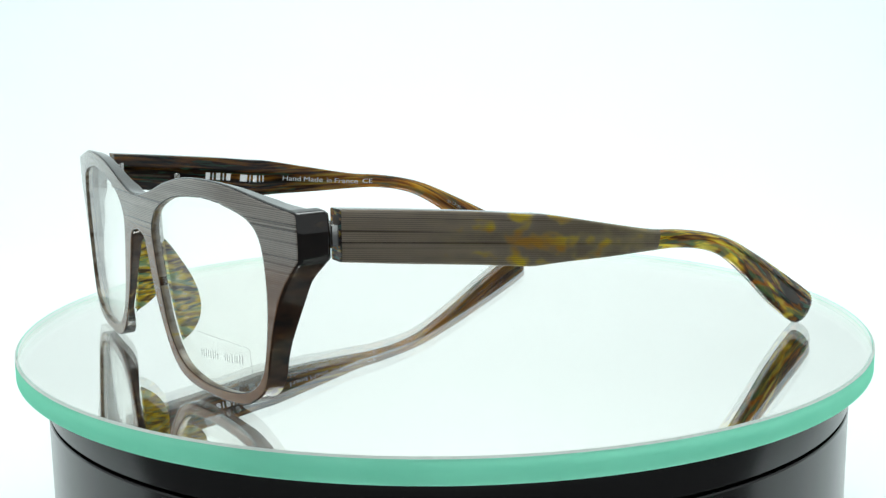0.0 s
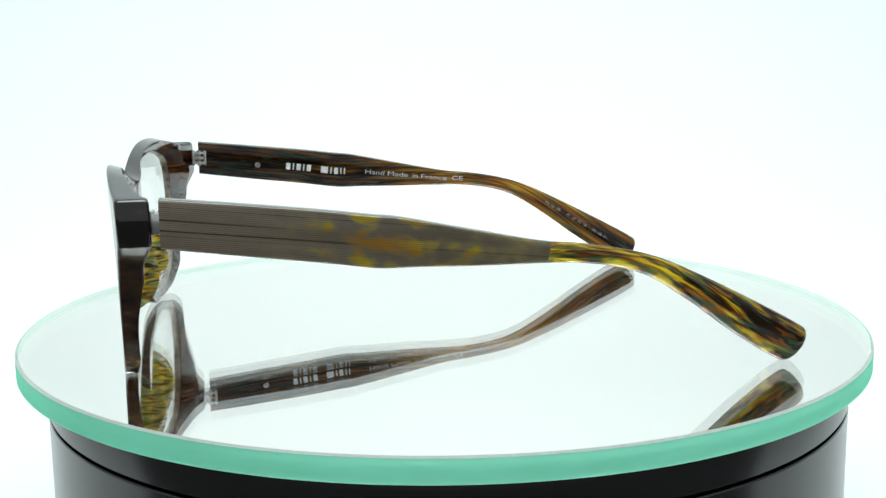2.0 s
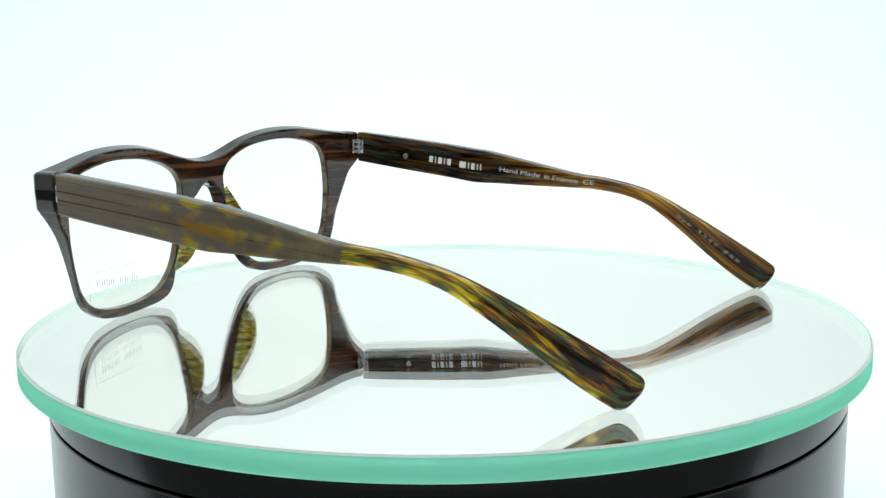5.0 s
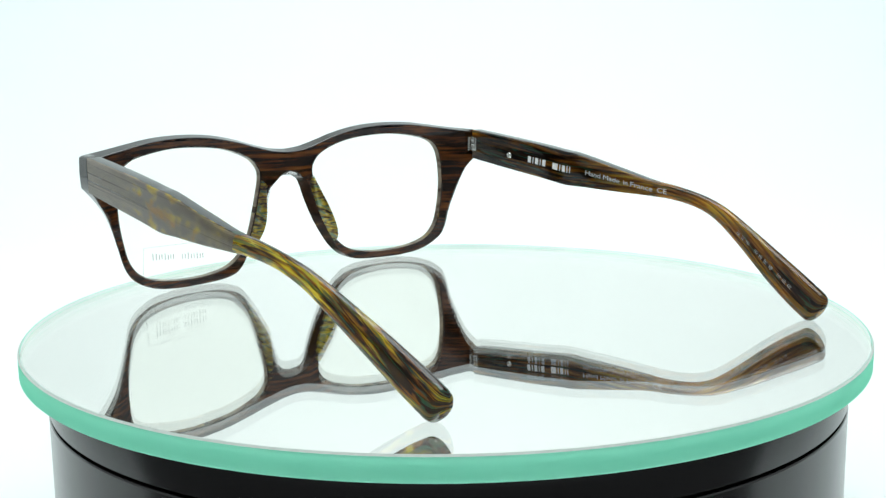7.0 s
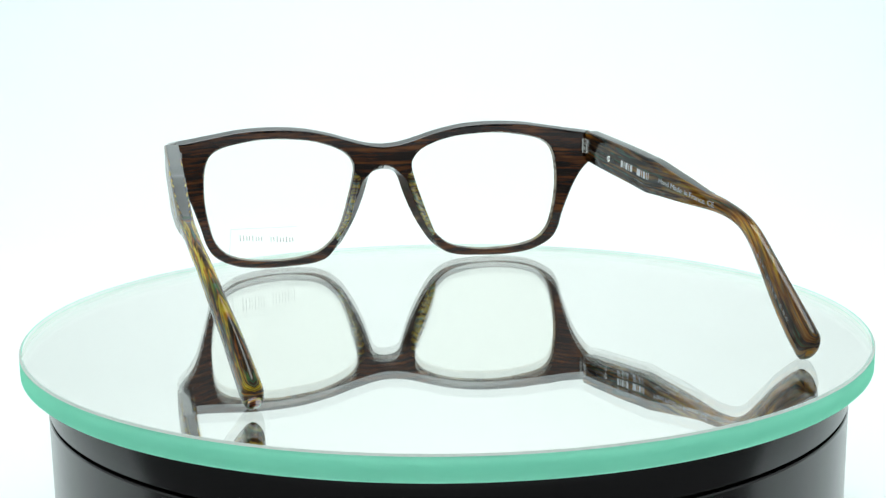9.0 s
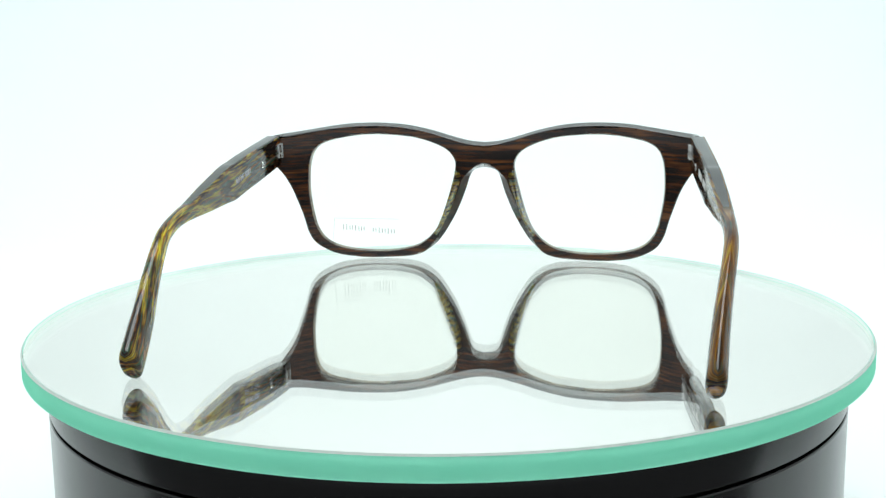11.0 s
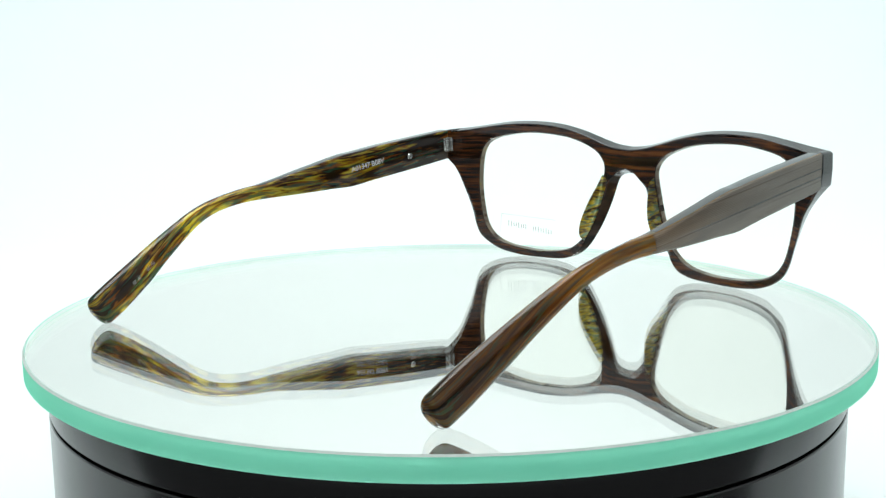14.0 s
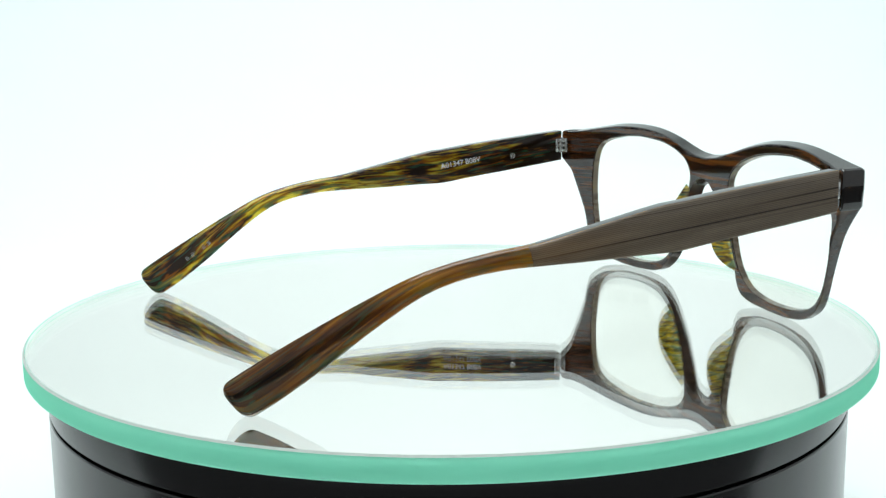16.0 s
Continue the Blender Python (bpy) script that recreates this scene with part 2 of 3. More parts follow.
def thin_ink(name, colour, cover):
    """Faint print that lets most of the light through."""
    m, tree, b = material(name)
    b.inputs["Base Color"].default_value = (*colour, 1)
    b.inputs["Roughness"].default_value = 0.5
    t, s = tree.nodes.new("ShaderNodeBsdfTransparent"), tree.nodes.new("ShaderNodeMixShader")
    s.inputs[0].default_value = cover
    tree.links.new(t.outputs[0], s.inputs[1])
    tree.links.new(b.outputs[0], s.inputs[2])
    tree.links.new(s.outputs[0], tree.nodes["Material Output"].inputs[0])
    return m


LENS_INK, STICKER, FAINT_INK = thin_ink("lens_print", (0.35, 0.36, 0.36), 0.35), thin_ink("sticker_line", (0.35, 0.37, 0.37), 0.22), thin_ink("faint_print", (0.5, 0.5, 0.48), 0.16)
GREY_INK = plain("grey_print", (0.6, 0.61, 0.61), 0.5, 0.0, 0, 0.1, 2000)
GLASS = glass("mirror_glass", (1.0, 1.0, 0.995))
SILVER = plain("mirror_silvering", (0.998, 0.982, 0.958), 0.0, 1.0, 0, 0.0)
EDGE = glass_edge()
EDGE_HELPER = pale_helper()
GROUND = plain("ground_glass", (0.60, 0.66, 0.61), 0.6, 0, 0, 0.12, 700)
BLACK = plain("black_gloss_plastic", (0.010, 0.009, 0.009), 0.20, 0.0, 0.0, 0.3, 60)
ROOM = plain("room_grey", (0.08, 0.08, 0.085), 0.7, 0, 0, 0.2, 4)
PAPER = plain("white_backdrop_paper", (0.832, 0.866, 0.865), 0.9, 0, 0, 0.015, 6)


# ---- mesh helpers ----
def part(name, bm, mats, parent=None, label="", smooth=30):
    me = bpy.data.meshes.new(name)
    if isinstance(bm, bmesh.types.BMesh):
        bm.normal_update()
        bm.to_mesh(me)
        bm.free()
    else:
        me = bm
    for m in mats if isinstance(mats, (list, tuple)) else (mats,):
        me.materials.append(m)
    if smooth:
        me.polygons.foreach_set("use_smooth", [True] * len(me.polygons))
        me.set_sharp_from_angle(angle=radians(smooth))
    ob = new(name, me)
    if parent:
        ob.parent = parent
    return tagged(ob, label)


def lathe(profile, steps=160, up=1):
    """Turns (radius, height) points round the z axis."""
    bm = bmesh.new()
    rings = []
    for r, z in profile:
        rings.append([bm.verts.new((r * math.cos(a), r * math.sin(a), z)) for a in (2 * math.pi * i / steps for i in range(steps))] if r > 0 else [bm.verts.new((0, 0, z))])
    for p, q in zip(rings, rings[1:]):
        for i in range(steps):
            j = (i + 1) % steps
            f = [p[i % len(p)], p[j % len(p)], q[j % len(q)], q[i % len(q)]]
            bm.faces.new(list(dict.fromkeys(f)))
    bmesh.ops.recalc_face_normals(bm, faces=bm.faces)
    bm.faces.ensure_lookup_table()
    bm.normal_update()
    if sum(f.normal.z + f.normal.dot(f.calc_center_median()) for f in bm.faces) * up < 0:
        bmesh.ops.reverse_faces(bm, faces=bm.faces)
    return bm


def spline(points, per=8, closed=True):
    """A smooth line through the points (Catmull-Rom)."""
    pts = [np.array(p, float) for p in points]
    n, out = len(pts), []
    for i in range(n if closed else n - 1):
        a, b, c, d = (pts[k % n] if closed else pts[min(max(k, 0), n - 1)] for k in (i - 1, i, i + 1, i + 2))
        for k in range(per):
            t = k / per
            out.append(0.5 * (2 * b + (c - a) * t + (2 * a - 5 * b + 4 * c - d) * t * t + (3 * b - a - 3 * c + d) * t ** 3))
    if not closed:
        out.append(pts[-1])
    return out


def slab(outlines, depth, bevel):
    """A plate cut to outlines (x, z) in mm, its thickness along y, with rounded edges; a mesh in mm."""
    cu = bpy.data.curves.new("cut", "CURVE")
    cu.dimensions, cu.fill_mode, cu.extrude, cu.bevel_depth, cu.bevel_resolution, cu.offset = "2D", "BOTH", depth / 2 - bevel, bevel, 2, -bevel
    for line in outlines:
        sp = cu.splines.new("POLY")
        sp.points.add(len(line) - 1)
        sp.points.foreach_set("co", [v for x, z in line for v in (x, z, 0, 1)])
        sp.use_cyclic_u = True
    ob = new("cut", cu)
    me = bpy.data.meshes.new_from_object(ob.evaluated_get(bpy.context.evaluated_depsgraph_get()))
    bpy.data.objects.remove(ob)
    bm = bmesh.new()
    bm.from_mesh(me)
    bmesh.ops.remove_doubles(bm, verts=bm.verts, dist=0.001)
    for layer in list(bm.loops.layers.uv.values()):
        bm.loops.layers.uv.remove(layer)
    for v in bm.verts:
        v.co = (v.co.x, -v.co.z, v.co.y)
    lo, hi = min(v.co.x for v in bm.verts), max(v.co.x for v in bm.verts)
    x = math.ceil(lo / 2.5) * 2.5 + 0.013
    while x < hi:
        bmesh.ops.bisect_plane(bm, geom=bm.verts[:] + bm.edges[:] + bm.faces[:], plane_co=(x, 0, 0), plane_no=(1, 0, 0), dist=0.0005)
        x += 2.5
    bm.normal_update()
    bmesh.ops.recalc_face_normals(bm, faces=bm.faces)
    return bm


def edge_normals(bm, lines, flat, bevel):
    """Smooth normals for a slab: square to the cut line on its walls, turning to its faces over the rounded edge."""
    p = np.array([v.co[:] for v in bm.verts])
    flatp = p[:, [0, 2]]
    best, side = np.full(len(p), 1e9), np.zeros((len(p), 2))
    for i, line in enumerate(lines):
        a = np.array(line)
        d = np.roll(a, -1, axis=0) - a
        turn = np.sign((a[:, 0] * np.roll(a, -1, axis=0)[:, 1] - a[:, 1] * np.roll(a, -1, axis=0)[:, 0]).sum()) * (-1 if i else 1)
        n = turn * np.stack([d[:, 1], -d[:, 0]], axis=1) / (np.hypot(*d.T)[:, None] + 1e-9)
        vn = n + np.roll(n, 1, axis=0)
        vn /= np.hypot(*vn.T)[:, None] + 1e-9
        off = flatp[:, None, :] - a[None]
        k = np.clip((off * d).sum(axis=2) / ((d ** 2).sum(axis=1) + 1e-9), 0, 1)
        gap = np.hypot(*np.moveaxis(off - d * k[:, :, None], 2, 0))
        j = gap.argmin(axis=1)
        rows = np.arange(len(p))
        kj = k[rows, j][:, None]
        m = vn[j] * (1 - kj) + np.roll(vn, -1, axis=0)[j] * kj
        closer = gap[rows, j] < best
        best[closer], side[closer] = gap[rows, j][closer], m[closer]
    s = np.clip((np.abs(p[:, 1]) - flat) / bevel, 0, 1)
    c = np.sqrt(1 - s ** 2)
    return np.stack([side[:, 0] * c, s * np.sign(p[:, 1]), side[:, 1] * c], axis=1)


def box(w, d, h, bevel=0.0):
    bm = bmesh.new()
    bmesh.ops.create_cube(bm, size=1, matrix=Matrix.Diagonal((w, d, h, 1)))
    if bevel:
        bmesh.ops.bevel(bm, geom=bm.edges[:], offset=bevel, segments=2, affect="EDGES", profile=0.5)
    return bm


def scaled(bm, k=0.001):
    bmesh.ops.scale(bm, vec=(k, k, k), verts=bm.verts)
    return bm


# ---- the backdrop ----
def backdrop():
    bm = bmesh.new()
    line = [(-0.085, 0.0), (0.45, 0.0)] + [(0.45 + 0.3 * math.sin(a), 0.3 - 0.3 * math.cos(a)) for a in (radians(6 * k) for k in range(1, 16))] + [(0.75, 0.98)]
    rows = [[bm.verts.new((x, y, z)) for y, z in line] for x in (-0.6, 0.6)]
    for i in range(len(line) - 1):
        bm.faces.new((rows[0][i], rows[1][i], rows[1][i + 1], rows[0][i + 1]))
    ob = part("backdrop", bm, PAPER)
    tagged(ob, "seamless white paper sweep under and behind the turntable", "backdrop", kind="structure")

    fl = part("floor", box(6.0, 6.0, 0.02), ROOM, smooth=0)
    fl.location = (0, 0, -0.0125)
    tagged(fl, "dim grey floor under the photo box", "floor", kind="structure")
    for name, x in (("wall_left", -0.61), ("wall_right", 0.61)):
        o = part(name, box(0.012, 0.60, 0.98), PAPER, smooth=0)
        o.location = (x, 0.45, 0.49)
        tagged(o, "white inner side wall of the photo box", "wall", kind="structure")
    o = part("ceiling", box(1.24, 0.96, 0.012), PAPER, smooth=0)
    o.location = (0, 0.27, 0.987)
    tagged(o, "white top of the photo box behind the lamp panel", "ceiling", kind="structure")


backdrop()


# ---- the turntable ----
def turntable():
    base = tagged(new("turntable"), "black glossy round display turntable carrying a mirror disc", "turntable")
    base.location.x = -0.0003
    top = DISC - 0.0055
    part("platter", lathe([(0, top), (0.0982, top), (0.0993, top - 0.0004), (0.0997, top - 0.0014), (0.0997, top - 0.0087), (0.0995, top - 0.0090), (0.0975, top - 0.0091)]), BLACK, base)
    part("drum", lathe([(0.0975, top - 0.0088), (0.0975, top - 0.0097), (0.0995, top - 0.0098), (0.0997, top - 0.0101), (0.0997, 0.0045), (0.0980, 0.0035), (0, 0.0035)]), BLACK, base)
    foot = lathe([(0, 0.0), (0.008, 0.0), (0.009, 0.001), (0.009, 0.004), (0, 0.004)], 24)
    me = part("foot", foot, BLACK, base)
    me.location = (0.08, 0, 0)
    for k in (1, 2):
        o = new("foot", me.data)
        o.parent, o.location = base, (0.08 * math.cos(k * 2.0944), 0.08 * math.sin(k * 2.0944), 0)
    return base


turntable()
R_DISC, T_DISC = 0.1052, 0.0054


def mirror_disc():
    disc = tagged(new("mirror_disc"), "round silvered glass disc with a polished green edge, on the turntable", "glass disc")
    r, t, c = R_DISC, T_DISC, 0.0004
    pane = part("pane", lathe([(0, 0), (r - c, 0)], 240), GLASS, disc, smooth=20)
    pane.visible_shadow = False
    part("chamfer", lathe([(r - c, 0), (r, -c)], 240), GROUND, disc, "matt grey ground chamfer", smooth=20)
    part("edge", lathe([(r, -c), (r, -t + 0.0004), (r - 0.0004, -t)], 240), EDGE, disc, "polished green glass edge", smooth=20)
    # added ring, no real layer: pale colour stands in for light through glass
    part("edge_helper_ring", lathe([(r - c - 0.0003, -0.0003), (r - c - 0.0003, -t + 0.0003)], 240, -1), EDGE_HELPER, disc, "added pale ring standing in for light through the clear far edge", smooth=20)
    part("silvering", lathe([(r - 0.0004, -t), (0, -t)], 240), SILVER, disc, smooth=0)
    return disc


DISC_THING = mirror_disc()

# ---- the eyeglasses, in mm: x to the wearer's left, y back along the temples, z up from the disc ----
BROW = [(0, 37.6), (5, 38.1), (10.5, 39.5), (17.5, 41.6), (25, 43.2), (32, 43.9), (39, 44.0), (46, 43.6), (53, 42.6), (60, 41.5), (66.6, 40.6)]
SIDE = [(67.6, 39.9), (67.8, 36), (67.6, 31.8), (66.9, 31.1)]
RIM = [(65.0, 28.6), (62.3, 24), (60.6, 19.5), (58.8, 14), (57.2, 8.6), (54.4, 4.6), (48.5, 1.5), (41, 0.2), (34, 0), (26.5, 0.3), (22.2, 1.0), (18.6, 2.5), (15.0, 5.6), (11.8, 10.3), (9.1, 15.3), (6.5, 21.6), (4.7, 27.0), (2.9, 28.9)]
ARCH = [(0, 29.5)]
OPENING = [(9.5, 30), (10.7, 24), (13.6, 14), (16.6, 8.3), (21.5, 4.2), (28, 2.5), (36, 2.1), (45, 3.0), (51, 5.2), (54.4, 9), (56, 14), (57.2, 22), (57, 30), (55.7, 34.8), (53, 37.4), (48, 39), (38, 40.3), (27, 39.8), (20, 38.5), (13.6, 36), (10.5, 33.2)]
THICK, BOW, LEANING = 4.5, 9.8, 0.03
RIM_THICK, LENS_BACK = 1.9, 1.2


def smooth(v, a, b):
    k = min(1.0, max(0.0, (v - a) / (b - a)))
    return k * k * (3 - 2 * k)


def face(x, z):
    """Where the front of the curved front lies."""
    return -BOW + 6.9 * min(1.1, abs(x) / 67) ** 2 + LEANING * (38 - z)


def rear(x, z):
    """Where the rear of the front lies at the nose."""
    return face(x, z) + 3.2


def thickness(x, z, away):
    """The front is thin round the lenses and thickest at the hinges; away: how far from a lens opening."""
    full = 4.2 + 0.8 * smooth(abs(x), 40, 58) + 1.6 * smooth(abs(x), 57, 65) * smooth(z, 27, 32)
    return RIM_THICK + (full - RIM_THICK) * smooth(away, 0.3, 5.0)


def outer_outline():
    half = spline(BROW, 6, False)[:-1] + [np.array(p) for p in ((66.6, 40.6), (67.3, 40.3))] + [np.array(p) for p in SIDE] + spline(RIM + ARCH, 6, False)
    return half[:-1] + [np.array((-x, z)) for x, z in half[::-1][:-1]]


def curved(bm, behind):
    """Bends a flat plate to the curve of the front, so far behind its face."""
    for v in bm.verts:
        x, y, z = v.co
        v.co.y = face(x, z) + behind + y
    return bm


def eyeglasses():
    g = tagged(new("eyeglasses"), "brown tortoise acetate eyeglasses, grey striped front, open on the disc", "eyeglasses")
    left = spline(OPENING, 6)
    right = [np.array((-x, z)) for x, z in left[::-1]]
    bm = slab([outer_outline(), left, right], THICK, 0.6)
    bm.verts.index_update()
    soft = edge_normals(bm, [outer_outline(), left, right], THICK / 2 - 0.6, 0.6)
    rim = np.array([p for p in left])
    for v in bm.verts:
        if v.co.y < 0:
            d = np.hypot(rim[:, 0] - abs(v.co.x), rim[:, 1] - v.co.z).min()
            if d < 0.75:
                k, c = 0.01, (34.0, 21.5)
                v.co.x += k * (math.copysign(c[0], v.co.x) - v.co.x)
                v.co.z += k * (c[1] - v.co.z)
    # the nose walls slant back towards the lenses, the outer walls back towards the temples
    edge = np.array(outer_outline())
    run = np.roll(edge, -1, axis=0) - edge
    for v in bm.verts:
        x, z, s = abs(v.co.x), v.co.z, math.copysign(1, v.co.x)
        off = np.array((v.co.x, z)) - edge
        k = np.clip((off * run).sum(axis=1) / ((run ** 2).sum(axis=1) + 1e-9), 0, 1)
        away = np.hypot(*(off - run * k[:, None]).T).min()
        near = float(np.interp(away, [0.9, 2.4], [1, 0]))
        back = min(1.0, max(0.0, 0.5 + v.co.y / (THICK - 1.2)))
        if x < 65 and z > 35 and away < 0.9:
            # the top of the brow falls a little towards the rear
            v.co.z -= 0.7 * back
            soft[v.index, 1] += max(0.0, soft[v.index, 2]) * 0.7 / (THICK - 1.2)
        if away > 2.4 or z > 31.5:
            continue
        if x < 21:
            slant = near * float(np.interp(z, [1.5, 5, 9, 20, 26, 29], [0, 1.0, 2.0, 2.3, 1.9, 0]))
            v.co.x += s * back * slant
            soft[v.index, 1] += abs(soft[v.index, 0]) * slant / (THICK - 1.2)
            if x < 5:
                v.co.z += near * back * 1.4 * (1 - (x / 5) ** 2)
        elif x > 50:
            slant = near * float(np.interp(z, [2, 10, 20, 27, 31], [0.4, 1.2, 1.2, 0.7, 0]))
            v.co.x -= s * (1 - back) * slant
            soft[v.index, 1] -= abs(soft[v.index, 0]) * slant / (THICK - 1.2)
    uv = bm.loops.layers.uv.new("UVMap")
    for f in bm.faces:
        f.material_index = 1 if f.normal.y < -0.8 else 0 if f.normal.y > 0.8 else 2 if f.calc_center_median().z > 31 else 3
        c = f.calc_center_median()
        if f.material_index > 1 and np.hypot(rim[:, 0] - abs(c.x), rim[:, 1] - c.z).min() < 0.9 and abs(f.normal.y) < 0.6:
            f.material_index = 4
        for l in f.loops:
            l[uv].uv = (l.vert.co.x, l.vert.co.z)
    for v in bm.verts:
        x, z, n = v.co.x, v.co.z, soft[v.index]
        n[0] -= n[1] * (face(x + 0.1, z) - face(x - 0.1, z)) / 0.2
        n[2] += n[1] * LEANING
    soft /= np.linalg.norm(soft, axis=1)[:, None]
    for v in bm.verts:
        x, y, z = v.co
        away = np.hypot(rim[:, 0] - abs(x), rim[:, 1] - z).min()
        v.co.y = face(x, z) + (0.5 + y / THICK) * thickness(x, z, away)
    front = part("front", scaled(bm), [BROWN, FRONT_LAMINATE, DARK_BROWN, RIM_WALL, OPENING_WALL], g, "grey striped laminate over dark brown acetate", smooth=180)
    front.data.normals_split_custom_set_from_vertices([tuple(n) for n in soft])
    # lenses
    for side, line in ((1, left), (-1, right)):
        c = sum(line) / len(line)
        grown = [c + (p - c) * 1.04 for p in line]
        bm = slab([grown], 1.4, 0.2)
        lens = part("lens", scaled(curved(bm, LENS_BACK)), LENS, g, "clear demo lens")
        if side > 0:
            bars(lens, 47.6, 10.0, 29.9, 8.2)
    # nose pads moulded to the rear of the front
    for side in (1, -1):
        part("nose_pad", nose_pad(side), PAD, g, "moulded tortoise acetate nose pad")
    for side in (1, -1):
        temple(g, side)
        hinge(g, side)
    return g


def flat_bar(bm, m, w, h, t=0.04):
    bmesh.ops.create_cube(bm, size=1, matrix=m @ Matrix.Diagonal((w, h, t, 1)))


def bars(lens, x0, z0, x1, z1):
    """Illegible print on the demo lens, with the thin outline of its sticker."""
    bm = bmesh.new()
    widths = [1.2, 0.3, 1.2, 0.3, 1.2, 0, 2.0, 0.3, 1.1, 0.3, 0.3]
    x = x1
    for w in widths:
        step = (w if w else 1.2) + 0.75
        if w:
            cx, cz = x + w / 2, z1 + (z0 - z1) * (x - x1) / (x0 - x1)
            for dx in ((0,) if w < 0.5 else (-w / 2 + 0.14, w / 2 - 0.14) if w < 1.5 else (-w / 2 + 0.14, 0, w / 2 - 0.14)):
                flat_bar(bm, Matrix.Translation((cx + dx, face(cx + dx, cz) + LENS_BACK - 0.75, cz)) @ pose(0, 0, 0, 90), 0.28, 1.4 if w > 0.3 else 1.9)
        x += step
    part("print", scaled(bm), LENS_INK, lens, "pale grey print", smooth=0)
    bm = bmesh.new()
    for a, b in (((28.5, 12.3), (49.5, 12.8)), ((49.5, 12.8), (50.2, 5.2))):
        a, b = np.array(a), np.array(b)
        for k in range(8):
            p, q = a + (b - a) * k / 8, a + (b - a) * (k + 1) / 8
            c, d = (p + q) / 2, q - p
            flat_bar(bm, Matrix.Translation((c[0], face(c[0], c[1]) + LENS_BACK - 0.75, c[1])) @ pose(0, 0, 0, 0, -math.degrees(math.atan2(d[1], d[0]))) @ pose(0, 0, 0, 90), float(np.hypot(*d)) + 0.02, 0.12)
    part("sticker_edge", scaled(bm), STICKER, lens, smooth=0)


def nose_pad(side):
    bm = bmesh.new()
    uv = bm.loops.layers.uv.new("UVMap")
    inner = spline([(6.9, 26.5), (8.9, 21.6), (11.2, 15.3), (13.7, 10.3), (15.6, 7.2)], 8, False)
    outer = spline([(9.6, 29.0), (11.2, 22.0), (13.0, 15.8), (15.0, 11.0), (16.7, 8.3)], 8, False)
    n, rings = len(inner), []
    for i, (a, b) in enumerate(zip(inner, outer)):
        s = i / (n - 1)
        h = 5.6 * math.sin(math.pi * s)
        ring = []
        for k in range(13):
            w = k / 12
            across = 0.06 + 0.88 * w
            p = a + (b - a) * across
            swing = max(0.0, math.sin(math.pi * w ** 1.8)) ** 0.6
            ring.append(bm.verts.new((side * p[0], rear(p[0], p[1]) - 0.6 + (h + 0.3) * swing, p[1])))
        rings.append(ring)
    for i, (p, q) in enumerate(zip(rings, rings[1:])):
        for k in range(12):
            f = bm.faces.new((p[k], p[k + 1], q[k + 1], q[k]))
            for l in f.loops:
                l[uv].uv = (48 + 0.9 * abs(l.vert.co.x) + 1.5 * l.vert.co.y, 0.62 * l.vert.co.z)
    bmesh.ops.recalc_face_normals(bm, faces=bm.faces)
    return scaled(bm)


# temple in sections: top (y, z) and bottom (y, z)
SECTIONS = [((5.5, 40.6), (5.5, 31.1)), ((19, 39.3), (19, 29.3)), ((36, 37.5), (36, 27.2)), ((46, 36.2), (46, 25.8)), ((50, 35.8), (50, 25.6)), ((55, 34.9), (55, 25.6)), ((65, 32.8), (65, 25.4)), ((80, 29.8), (79, 25.2)),
            ((89, 28.8), (88, 24.8)), ((98.5, 27.1), (97, 23.4)), ((106.8, 24.6), (104.5, 20.6)), ((117, 19.9), (113.5, 14.8)), ((128, 14.3), (122.8, 8.0)), ((136.8, 9.6), (131.0, 2.6)), ((141.4, 6.9), (136.0, -0.2))]
CENTRE = {1: [(5, 66.4), (25, 66.5), (50, 66.7), (76, 66.4), (97, 65.3), (106, 64.1), (118, 61.9), (125, 60.4), (134, 58.8), (142, 57.5)],
          -1: [(5, 66.4), (25, 67.0), (45, 67.7), (70, 68.5), (86, 68.8), (98, 68.5), (107, 67.5), (116, 66.0), (126, 64.4), (135, 63.2), (142, 62.4)]}
JOINT = 80.5


SMOOTH_CENTRE = {k: spline(v, 6, False) for k, v in CENTRE.items()}


def centre_x(side, y):
    return float(np.interp(y, [p[0] for p in SMOOTH_CENTRE[side]], [p[1] for p in SMOOTH_CENTRE[side]]))


def temple_frame(side, y):
    """Middle of the temple's height, its top and bottom, at a way y along it."""
    tops, bots = SECTIONS_FINE
    mids = [((a[0] + b[0]) / 2) for a, b in zip(tops, bots)]
    zt = float(np.interp(y, mids, [a[1] for a in tops]))
    zb = float(np.interp(y, mids, [b[1] for b in bots]))
    return zt, zb


SECTIONS_FINE = (spline([s[0] for s in SECTIONS], 5, False), spline([s[1] for s in SECTIONS], 5, False))
INNER_GAP = [(5, 4.2), (30, 4.0), (75, 3.6), (95, 3.3), (115, 3.6), (141, 4.4)]


